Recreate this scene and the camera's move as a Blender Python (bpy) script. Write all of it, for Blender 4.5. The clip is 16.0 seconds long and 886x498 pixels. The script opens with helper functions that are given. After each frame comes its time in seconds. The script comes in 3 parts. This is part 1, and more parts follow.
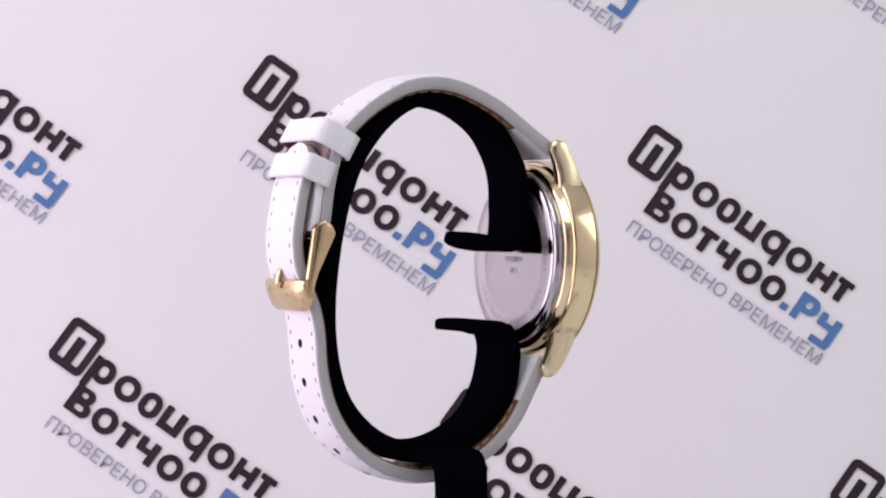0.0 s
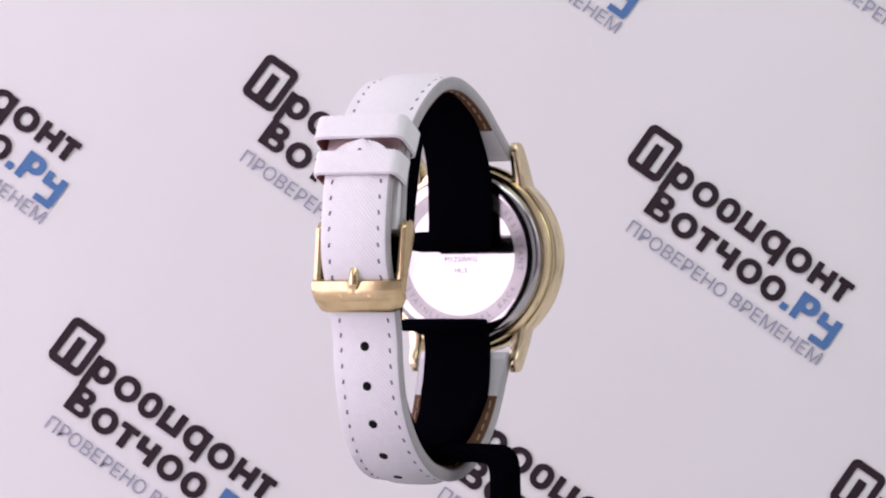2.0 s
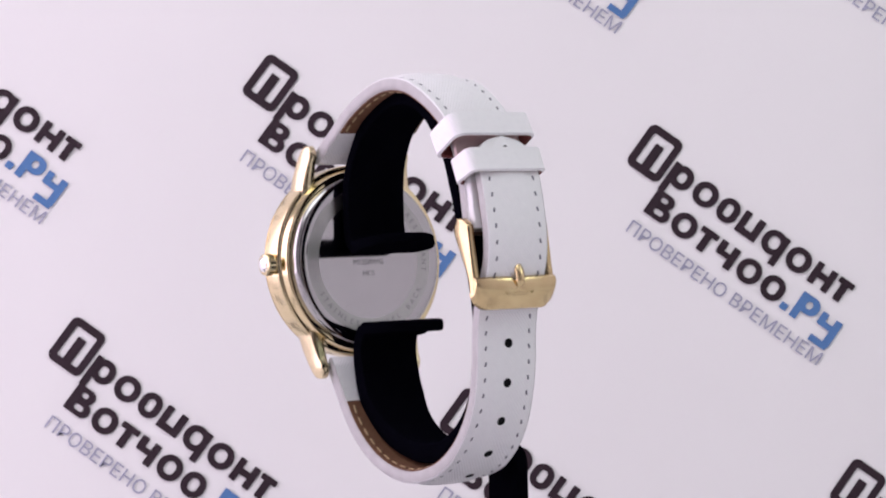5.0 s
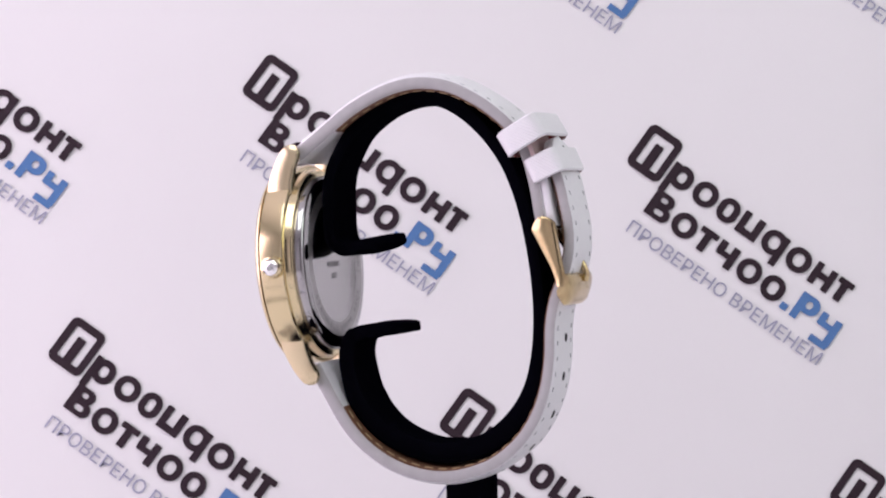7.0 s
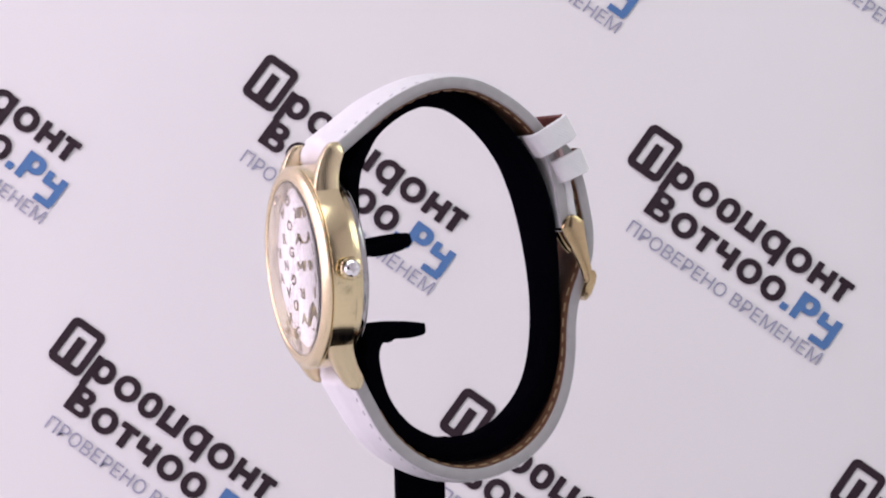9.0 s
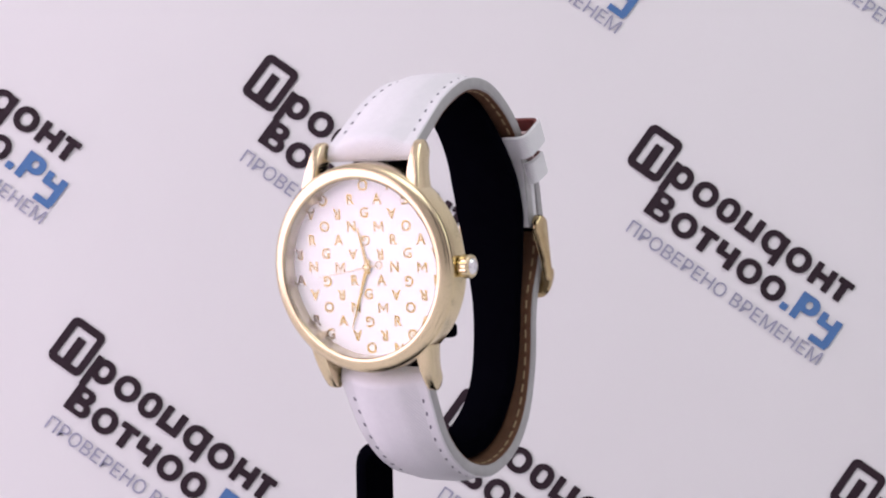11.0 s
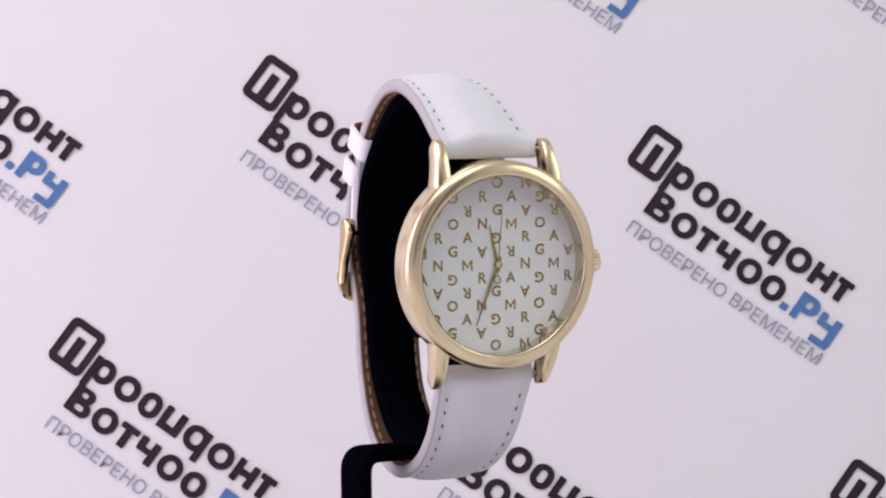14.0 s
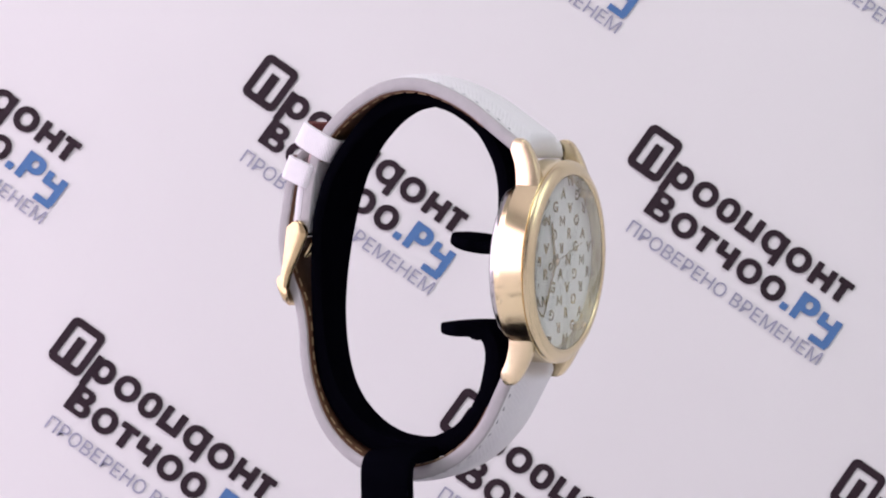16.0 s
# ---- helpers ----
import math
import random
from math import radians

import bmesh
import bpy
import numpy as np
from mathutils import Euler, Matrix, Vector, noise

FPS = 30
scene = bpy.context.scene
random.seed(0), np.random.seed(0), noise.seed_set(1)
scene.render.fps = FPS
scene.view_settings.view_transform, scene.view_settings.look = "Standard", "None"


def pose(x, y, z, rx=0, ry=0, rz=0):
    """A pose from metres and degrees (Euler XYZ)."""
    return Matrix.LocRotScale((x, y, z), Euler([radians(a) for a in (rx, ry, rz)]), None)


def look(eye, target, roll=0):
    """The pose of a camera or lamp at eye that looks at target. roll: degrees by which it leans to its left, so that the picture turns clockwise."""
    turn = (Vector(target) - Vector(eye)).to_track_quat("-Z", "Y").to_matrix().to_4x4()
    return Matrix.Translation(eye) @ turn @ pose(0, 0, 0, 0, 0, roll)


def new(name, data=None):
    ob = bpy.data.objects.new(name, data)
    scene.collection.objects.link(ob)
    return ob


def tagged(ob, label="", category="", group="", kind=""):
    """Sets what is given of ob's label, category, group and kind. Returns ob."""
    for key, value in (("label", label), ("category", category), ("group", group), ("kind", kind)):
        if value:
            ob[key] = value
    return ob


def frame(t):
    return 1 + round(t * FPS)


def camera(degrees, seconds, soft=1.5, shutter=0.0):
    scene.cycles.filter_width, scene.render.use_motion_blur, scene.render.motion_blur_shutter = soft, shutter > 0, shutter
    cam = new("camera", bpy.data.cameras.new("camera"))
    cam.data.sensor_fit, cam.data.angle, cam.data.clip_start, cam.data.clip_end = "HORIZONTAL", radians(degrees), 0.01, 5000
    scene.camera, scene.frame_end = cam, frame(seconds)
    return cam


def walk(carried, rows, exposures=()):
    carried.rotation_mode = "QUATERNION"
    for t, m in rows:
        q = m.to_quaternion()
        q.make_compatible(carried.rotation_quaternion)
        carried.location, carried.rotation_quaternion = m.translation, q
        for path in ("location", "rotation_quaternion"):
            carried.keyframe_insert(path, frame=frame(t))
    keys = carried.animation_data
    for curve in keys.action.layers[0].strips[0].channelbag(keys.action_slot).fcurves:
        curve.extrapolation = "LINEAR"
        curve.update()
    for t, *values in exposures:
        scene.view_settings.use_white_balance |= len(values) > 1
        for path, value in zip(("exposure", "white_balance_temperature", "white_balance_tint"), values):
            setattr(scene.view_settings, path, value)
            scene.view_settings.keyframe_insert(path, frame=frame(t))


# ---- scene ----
import itertools
# One static camera, level with a watch that turns on a stand in front of a printed backdrop.
DIST, ELEV, YAW, ROLL = 0.42719, 0.02152, 0.00460, 0.02165
cam = camera(21.27, 16.0, soft=2.1)


def camera_pose():
    rt = Vector((1, 0, 0))
    fw = Vector((0, math.cos(ELEV), -math.sin(ELEV)))
    up = Vector((0, math.sin(ELEV), math.cos(ELEV)))
    r1 = math.cos(YAW) * rt - math.sin(YAW) * fw
    f1 = math.sin(YAW) * rt + math.cos(YAW) * fw
    r2 = math.cos(ROLL) * r1 - math.sin(ROLL) * up
    u2 = math.sin(ROLL) * r1 + math.cos(ROLL) * up
    m = Matrix((r2, u2, -f1)).transposed().to_4x4()
    m.translation = -DIST * fw
    return m


walk(cam, [(0.0, camera_pose()), (16.0, camera_pose())], exposures=[
    (0.0, 0.12), (1.0, 0.10), (2.0, 0.07), (3.0, 0.01), (3.5, -0.05), (4.0, 0.09), (5.0, 0.15), (6.5, 0.19), (7.5, 0.17), (8.5, 0.11),
    (10.0, 0.06), (11.5, 0.0), (12.0, -0.08), (13.0, -0.10), (13.5, 0.02), (14.0, 0.12), (15.0, 0.15), (16.0, 0.15)])

AXIS_X = -0.00030
# Turn of the stand about its upright axis, degrees at every half second.
TURN = [-243.2, -232.7, -222.1, -212.5, -203.7, -194.6, -184.6, -174.4, -164.9, -155.3, -145.6, -135.8, -126.3, -117.0, -108.1, -99.0, -88.7, -78.9, -69.3, -59.7, -50.1, -40.6, -31.3, -22.4, -13.8, -5.1, 4.9, 15.1, 24.5, 33.5, 42.8, 52.9, 63.8]

# ---- light ----
world = bpy.data.worlds.new("world")
scene.world = world
world.use_nodes = True
world.node_tree.nodes["Background"].inputs[0].default_value = (0.9, 0.9, 1.0, 1)
world.node_tree.nodes["Background"].inputs[1].default_value = 0.05


def softbox(name, eye, target, size, power, colour):
    data = bpy.data.lights.new(name, "AREA")
    data.shape, data.size, data.size_y = "RECTANGLE", size[0], size[1]
    data.energy, data.color = power, colour
    ob = new(name, data)
    ob.matrix_world = look(eye, target)
    return ob


# pink west and green east tints imitate the lens's colour shading
softbox("tent_lamp_west", (-0.46, -0.13, 0.15), (0.0, -0.13, 0.15), (0.70, 0.46), 2.47, (1.0, 0.81, 1.0))
softbox("tent_lamp_east", (0.46, -0.10, 0.26), (0.0, 0.06, 0.0), (0.24, 0.24), 0.33, (0.82, 1.0, 0.86))
softbox("tent_lamp_top", (0.0, -0.26, 0.52), (0, 0.0, 0.0), (0.46, 0.36), 1.15, (0.925, 0.99, 0.97))


# ---- materials ----
def material(name, colour, rough=0.5, metal=0.0, spec=0.5):
    m = bpy.data.materials.new(name)
    m.use_nodes = True
    b = m.node_tree.nodes["Principled BSDF"]
    b.inputs["Base Color"].default_value = (*colour, 1)
    b.inputs["Roughness"].default_value = rough
    b.inputs["Metallic"].default_value = metal
    b.inputs["Specular IOR Level"].default_value = spec
    return m


def vary(m, colour_a, colour_b, scale, rough=None, bump=0.0, bump_scale=None, detail=4.0):
    """Two-scale noise on colour, roughness and relief, in object space."""
    nt = m.node_tree
    b = nt.nodes["Principled BSDF"]
    tc = nt.nodes.new("ShaderNodeTexCoord")
    n1 = nt.nodes.new("ShaderNodeTexNoise")
    n1.inputs["Scale"].default_value, n1.inputs["Detail"].default_value = scale, detail
    nt.links.new(tc.outputs["Object"], n1.inputs["Vector"])
    mix = nt.nodes.new("ShaderNodeMix")
    mix.data_type = "RGBA"
    mix.inputs["A"].default_value, mix.inputs["B"].default_value = (*colour_a, 1), (*colour_b, 1)
    nt.links.new(n1.outputs["Fac"], mix.inputs["Factor"])
    nt.links.new(mix.outputs["Result"], b.inputs["Base Color"])
    if rough:
        rg = nt.nodes.new("ShaderNodeMapRange")
        rg.inputs["To Min"].default_value, rg.inputs["To Max"].default_value = rough
        nt.links.new(n1.outputs["Fac"], rg.inputs["Value"])
        nt.links.new(rg.outputs["Result"], b.inputs["Roughness"])
    if bump:
        n2 = nt.nodes.new("ShaderNodeTexNoise")
        n2.inputs["Scale"].default_value, n2.inputs["Detail"].default_value = bump_scale or scale * 6, 3.0
        nt.links.new(tc.outputs["Object"], n2.inputs["Vector"])
        bp = nt.nodes.new("ShaderNodeBump")
        bp.inputs["Strength"].default_value, bp.inputs["Distance"].default_value = bump, 0.0001
        nt.links.new(n2.outputs["Fac"], bp.inputs["Height"])
        nt.links.new(bp.outputs["Normal"], b.inputs["Normal"])
    return m


def hatched_leather(name, colour_a, colour_b, strength=0.4):
    """White leather embossed with a fine diagonal cross hatch; UV is in millimetres."""
    m = material(name, colour_a, 0.42, 0.0, 0.45)
    nt = m.node_tree
    b = nt.nodes["Principled BSDF"]
    uv = nt.nodes.new("ShaderNodeUVMap")
    uv.uv_map = "UVMap"
    heights = []
    for angle, scale, amount in ((38, 1.9, 1.0), (-42, 2.1, 0.4)):
        mp = nt.nodes.new("ShaderNodeMapping")
        mp.inputs["Rotation"].default_value = (0, 0, radians(angle))
        nt.links.new(uv.outputs["UV"], mp.inputs["Vector"])
        w = nt.nodes.new("ShaderNodeTexWave")
        w.wave_type, w.bands_direction, w.wave_profile = "BANDS", "X", "SIN"
        w.inputs["Scale"].default_value = scale * 0.33
        w.inputs["Distortion"].default_value, w.inputs["Detail"].default_value = 2.4, 3.0
        w.inputs["Detail Scale"].default_value = 1.5
        nt.links.new(mp.outputs["Vector"], w.inputs["Vector"])
        s = nt.nodes.new("ShaderNodeMath")
        s.operation = "MULTIPLY"
        s.inputs[1].default_value = amount
        nt.links.new(w.outputs["Fac"], s.inputs[0])
        heights.append(s)
    add = nt.nodes.new("ShaderNodeMath")
    add.operation = "ADD"
    nt.links.new(heights[0].outputs[0], add.inputs[0])
    nt.links.new(heights[1].outputs[0], add.inputs[1])
    n = nt.nodes.new("ShaderNodeTexNoise")
    n.inputs["Scale"].default_value, n.inputs["Detail"].default_value = 0.8, 5.0
    nt.links.new(uv.outputs["UV"], n.inputs["Vector"])
    mix = nt.nodes.new("ShaderNodeMix")
    mix.data_type = "RGBA"
    mix.inputs["A"].default_value, mix.inputs["B"].default_value = (*colour_a, 1), (*colour_b, 1)
    nt.links.new(n.outputs["Fac"], mix.inputs["Factor"])
    nt.links.new(mix.outputs["Result"], b.inputs["Base Color"])
    crease = nt.nodes.new("ShaderNodeTexNoise")
    crease.inputs["Scale"].default_value, crease.inputs["Detail"].default_value, crease.inputs["Distortion"].default_value = 0.35, 6.0, 0.8
    nt.links.new(uv.outputs["UV"], crease.inputs["Vector"])
    broad = nt.nodes.new("ShaderNodeMath")
    broad.operation = "MULTIPLY_ADD"
    broad.inputs[1].default_value = 3.2
    nt.links.new(crease.outputs["Fac"], broad.inputs[0])
    nt.links.new(add.outputs[0], broad.inputs[2])
    bp = nt.nodes.new("ShaderNodeBump")
    bp.inputs["Strength"].default_value, bp.inputs["Distance"].default_value = strength, 0.00014
    nt.links.new(broad.outputs[0], bp.inputs["Height"])
    nt.links.new(bp.outputs["Normal"], b.inputs["Normal"])
    return m


LEATHER = hatched_leather("white_hatched_leather", (0.85, 0.85, 0.87), (0.78, 0.78, 0.81))
LEATHER_PLAIN = hatched_leather("white_plain_leather", (0.82, 0.82, 0.84), (0.72, 0.72, 0.75), 0.12)
EDGE = vary(material("painted_leather_edge", (0.6, 0.6, 0.6), 0.5), (0.45, 0.445, 0.45), (0.35, 0.345, 0.35), 500, (0.4, 0.6), 0.3)
LINING = vary(material("brown_leather_lining", (0.2, 0.1, 0.05), 0.7), (0.15, 0.065, 0.028), (0.085, 0.036, 0.017), 700, (0.6, 0.85), 0.6, 3500)
PINK = vary(material("pink_leather_underside", (0.55, 0.42, 0.42), 0.7), (0.62, 0.48, 0.48), (0.48, 0.34, 0.34), 700, (0.6, 0.8), 0.4, 3000)
KEEPER_IN = vary(material("red_brown_lining", (0.25, 0.04, 0.03), 0.7), (0.17, 0.03, 0.022), (0.10, 0.018, 0.016), 900, (0.6, 0.8), 0.4)
# thread grey is darkened to hold the shade of the stitch groove
THREAD = vary(material("grey_thread_with_groove_shade", (0.25, 0.25, 0.28), 0.8), (0.20, 0.20, 0.24), (0.08, 0.08, 0.11), 1500)
TAN_THREAD = vary(material("tan_thread", (0.5, 0.36, 0.2), 0.8), (0.40, 0.29, 0.16), (0.30, 0.2, 0.11), 3000)
HOLE = material("punched_hole_shade", (0.008, 0.008, 0.009), 0.9, 0.0, 0.1)
GOLD = vary(material("polished_gold_plate", (0.75, 0.58, 0.30), 0.13, 1.0), (0.80, 0.68, 0.43), (0.73, 0.61, 0.37), 120, (0.11, 0.19), 0.06, 260)
GOLD_BEZEL = vary(material("worn_gold_plate", (0.75, 0.58, 0.30), 0.18, 1.0), (0.81, 0.69, 0.46), (0.72, 0.60, 0.38), 140, (0.2, 0.3), 0.08, 420)
GOLD_BUCKLE = vary(material("rubbed_gold_plate", (0.62, 0.47, 0.26), 0.2, 1.0), (0.72, 0.58, 0.34), (0.50, 0.37, 0.19), 330, (0.12, 0.3), 0.12, 500)
STEEL = vary(material("polished_steel", (0.55, 0.54, 0.55), 0.1, 1.0), (0.48, 0.47, 0.475), (0.43, 0.42, 0.425), 150, (0.05, 0.13), 0.02, 300)
STEEL_MATTE = vary(material("etched_steel", (0.5, 0.5, 0.5), 0.4, 1.0), (0.43, 0.42, 0.42), (0.38, 0.37, 0.37), 900, (0.26, 0.4), 0.2, 5000)
ETCH = material("etched_letters", (0.24, 0.235, 0.24), 0.35, 1.0)
ETCH_DARK = material("dark_etching", (0.31, 0.31, 0.32), 0.4, 1.0)
ETCH_GOLD = material("worn_engraving", (0.48, 0.37, 0.19), 0.3, 1.0)
DIAL = vary(material("white_lacquer_dial", (0.8, 0.8, 0.82), 0.35), (0.86, 0.865, 0.855), (0.83, 0.835, 0.83), 400, (0.28, 0.4))
REHAUT = vary(material("silvered_flange", (0.55, 0.55, 0.56), 0.3, 0.8), (0.66, 0.59, 0.42), (0.57, 0.50, 0.34), 500, (0.1, 0.2))
GILT = vary(material("gilt_print", (0.55, 0.42, 0.12), 0.2, 1.0), (0.40, 0.31, 0.10), (0.30, 0.225, 0.065), 2000, (0.09, 0.17))
BLACK = vary(material("matte_black_plastic", (0.003, 0.003, 0.005), 0.8, 0.0, 0.0), (0.0012, 0.0012, 0.0026), (0.0022, 0.0022, 0.0042), 300, (0.45, 0.6), 0.15, 4000)
PAPER = vary(material("matte_white_vinyl", (0.8, 0.8, 0.8), 0.55, 0.0, 0.3), (0.80, 0.79, 0.80), (0.765, 0.755, 0.765), 18, (0.5, 0.65), 0.08, 900)
INK = vary(material("black_ink", (0.02, 0.012, 0.016), 0.6, 0.0, 0.2), (0.022, 0.012, 0.018), (0.034, 0.02, 0.028), 400)
BLUE_INK = vary(material("blue_ink", (0.07, 0.16, 0.38), 0.6, 0.0, 0.2), (0.075, 0.17, 0.38), (0.10, 0.21, 0.44), 400)
GREY_INK = vary(material("grey_blue_ink", (0.3, 0.3, 0.42), 0.6, 0.0, 0.2), (0.30, 0.31, 0.42), (0.38, 0.38, 0.48), 500)
TENT = vary(material("white_tent_cloth", (0.8, 0.8, 0.8), 0.9, 0.0, 0.1), (0.80, 0.80, 0.80), (0.74, 0.74, 0.74), 40, None, 0.3, 800)
UNLIT_ROOM = vary(material("unlit_room_stand_in", (0.03, 0.03, 0.035), 0.95, 0.0, 0.1), (0.03, 0.03, 0.035), (0.02, 0.02, 0.022), 40)
GLASS = material("watch_crystal_glass", (1, 1, 1), 0.0)
GLASS.node_tree.nodes["Principled BSDF"].inputs["Transmission Weight"].default_value = 1.0
GLASS.node_tree.nodes["Principled BSDF"].inputs["IOR"].default_value = 1.45
GEM = material("foil_backed_stone", (0.9, 0.9, 0.92), 0.04, 1.0)

# ---- builders; lengths in them are millimetres ----
MM = 0.001


def part(name, bm, mat, parent=None, label="", m=None, smooth=True):
    me = bpy.data.meshes.new(name)
    bmesh.ops.recalc_face_normals(bm, faces=bm.faces)
    bm.to_mesh(me)
    bm.free()
    me.transform(Matrix.Scale(MM, 4))
    return part_of(name, me, mat, parent, label, m, smooth)


def part_of(name, me, mat, parent=None, label="", m=None, smooth=False):
    if mat and not me.materials:
        me.materials.append(mat)
    if smooth:
        me.shade_smooth()
        me.set_sharp_from_angle(angle=radians(38))
    ob = new(name, me)
    ob.parent = parent
    if m is not None:
        ob.matrix_basis = m
    if label:
        tagged(ob, label)
    return ob


def mm_pose(x, y, z, rx=0, ry=0, rz=0):
    return pose(x * MM, y * MM, z * MM, rx, ry, rz)


def box_into(bm, size, m=Matrix(), bevel=0.0, segments=2):
    r = bmesh.ops.create_cube(bm, size=1.0, matrix=m @ Matrix.Diagonal((*size, 1)))
    if bevel:
        edges = list({e for v in r["verts"] for e in v.link_edges})
        bmesh.ops.bevel(bm, geom=edges, offset=bevel, segments=segments, affect="EDGES", profile=0.5)


def lathe(profile, steps=128, closed=False):
    """Turn (radius, y) pairs about the y axis."""
    bm = bmesh.new()
    rings = []
    for r, y in profile:
        if r < 1e-6:
            rings.append([bm.verts.new((0, y, 0))] * steps)
        else:
            rings.append([bm.verts.new((r * math.cos(2 * math.pi * i / steps), y, r * math.sin(2 * math.pi * i / steps))) for i in range(steps)])
    pairs = list(zip(rings, rings[1:])) + ([(rings[-1], rings[0])] if closed else [])
    for a, b in pairs:
        for i in range(steps):
            j = (i + 1) % steps
            vs = []
            for v in (a[i], a[j], b[j], b[i]):
                if v not in vs:
                    vs.append(v)
            if len(vs) > 2:
                bm.faces.new(vs)
    return bm


def spline(points, step):
    """Centripetal-looking smooth curve through the points, resampled at even steps."""
    p = [Vector(a) for a in points]
    dense = []
    for i in range(len(p) - 1):
        p0, p1, p2, p3 = p[max(i - 1, 0)], p[i], p[i + 1], p[min(i + 2, len(p) - 1)]
        d = (p2 - p1).length
        m1 = (p2 - p0) / max((p2 - p1).length + (p1 - p0).length, 1e-6) * d
        m2 = (p3 - p1) / max((p3 - p2).length + (p2 - p1).length, 1e-6) * d
        for k in range(24):
            u = k / 24
            dense.append((2 * u**3 - 3 * u**2 + 1) * p1 + (u**3 - 2 * u**2 + u) * m1 + (3 * u**2 - 2 * u**3) * p2 + (u**3 - u**2) * m2)
    dense.append(p[-1])
    length = [0.0]
    for a, b in zip(dense, dense[1:]):
        length.append(length[-1] + (b - a).length)
    n = max(2, round(length[-1] / step))
    out, k = [], 0
    for i in range(n + 1):
        s = length[-1] * i / n
        while k < len(dense) - 2 and length[k + 1] < s:
            k += 1
        u = (s - length[k]) / max(length[k + 1] - length[k], 1e-9)
        out.append(dense[k].lerp(dense[k + 1], u))
    return out, length[-1]


BAND_X = 1.55  # the upright plane of the loop


class Band:
    """A smooth curve in the upright plane with a frame at each length: across, outward."""

    def __init__(self, yz, outward_from, step=0.7, x=BAND_X):
        pts, self.length = spline([(x, 1.01 * y - 0.25, z) for y, z in yz], step)
        self.pts, self.frames = pts, []
        for i, p in enumerate(pts):
            t = (pts[min(i + 1, len(pts) - 1)] - pts[max(i - 1, 0)]).normalized()
            n = Vector((0, -t.z, t.y))
            if outward_from and n.dot(p - Vector((p.x, *outward_from))) < 0:
                n = -n
            self.frames.append((t, n))
        # keep one side all the way
        for i in range(1, len(pts)):
            if self.frames[i][1].dot(self.frames[i - 1][1]) < 0:
                self.frames[i] = (self.frames[i][0], -self.frames[i][1])
        self.axes = []
        for t, n in self.frames:
            b = t.cross(n).normalized()
            if b.x < 0:
                b = -b
            n2 = b.cross(t).normalized()
            if n2.dot(n) < 0:
                n2 = -n2
            self.axes.append((t, b, n2))

    def at(self, s):
        f = min(max(s / self.length, 0), 1) * (len(self.pts) - 1)
        i = min(int(f), len(self.pts) - 2)
        u = f - i
        a, b = self.axes[i], self.axes[i + 1]
        return self.pts[i].lerp(self.pts[i + 1], u), [x.lerp(y, u).normalized() for x, y in zip(a, b)]

    def place(self, s, across, out):
        """A matrix in metres: x across, y along, z outward."""
        p, (t, b, n) = self.at(s)
        m = Matrix((b, t, n)).transposed().to_4x4()
        m.translation = (p + b * across + n * out) * MM
        return m

    def sweep(self, section, s0=0.0, s1=None, step=0.7, edge_faces=()):
        """section(s) gives the closed outline as (across, outward) pairs, always the same number."""
        s1 = self.length if s1 is None else s1
        n = max(2, round((s1 - s0) / step))
        bm = bmesh.new()
        uv = bm.loops.layers.uv.new("UVMap")
        rings, coords = [], {}
        for i in range(n + 1):
            s = s0 + (s1 - s0) * i / n
            p, (t, b, nn) = self.at(s)
            ring = []
            for a, o in section(s):
                v = bm.verts.new(p + b * a + nn * o)
                coords[v] = (a, s + o)
                ring.append(v)
            rings.append(ring)
        for r0, r1 in zip(rings, rings[1:]):
            for i in range(len(r0)):
                j = (i + 1) % len(r0)
                f = bm.faces.new((r0[i], r0[j], r1[j], r1[i]))
                f.material_index = 1 if i in edge_faces else 0
        for f in bm.faces:
            for l in f.loops:
                l[uv].uv = coords[l.vert]
        for ring, s in ((rings[0][::-1], s0), (rings[-1], s1)):
            outline = dict(zip(ring, section(s)[::-1] if s == s0 else section(s)))
            for l in bm.faces.new(ring).loops:
                l[uv].uv = (outline[l.vert][0], s + outline[l.vert][1])
        return bm


def padded(width, edge, pad, margin=2.0, low=-1.05):
    """Outline of a padded strap: flat lining side, rounded edges, raised middle."""
    h, top = width / 2, low + edge
    out = [(-h + 0.35, low), (h - 0.35, low)]
    out += [(h - 0.1, low + 0.1 * edge), (h, low + 0.35 * edge), (h, low + 0.65 * edge), (h - 0.12, low + 0.9 * edge), (h - 0.4, top)]
    out += [(h - margin + 0.35, top - 0.03)]
    for k in range(7):
        x = (1 - k / 3) * (h - margin)
        out.append((x, top + pad * (1 - (abs(x) / (h - margin + 0.01)) ** 4.5)))
    out += [(-h + margin - 0.35, top - 0.03)]
    out += [(-h + 0.4, top), (-h + 0.12, low + 0.9 * edge), (-h, low + 0.65 * edge), (-h, low + 0.35 * edge), (-h + 0.1, low + 0.1 * edge)]
    return out


def slab(width, low, high, r=0.3):
    h = width / 2
    c = 0.3 * r
    return [(-h + r, low), (h - r, low), (h - c, low + c), (h, low + r), (h, high - r), (h - c, high - c), (h - r, high),
            (-h + r, high), (-h + c, high - c), (-h, high - r), (-h, low + r), (-h + c, low + c)]


def lerp(a, b, u):
    return a + (b - a) * min(max(u, 0.0), 1.0)


FONT_CACHE = {}


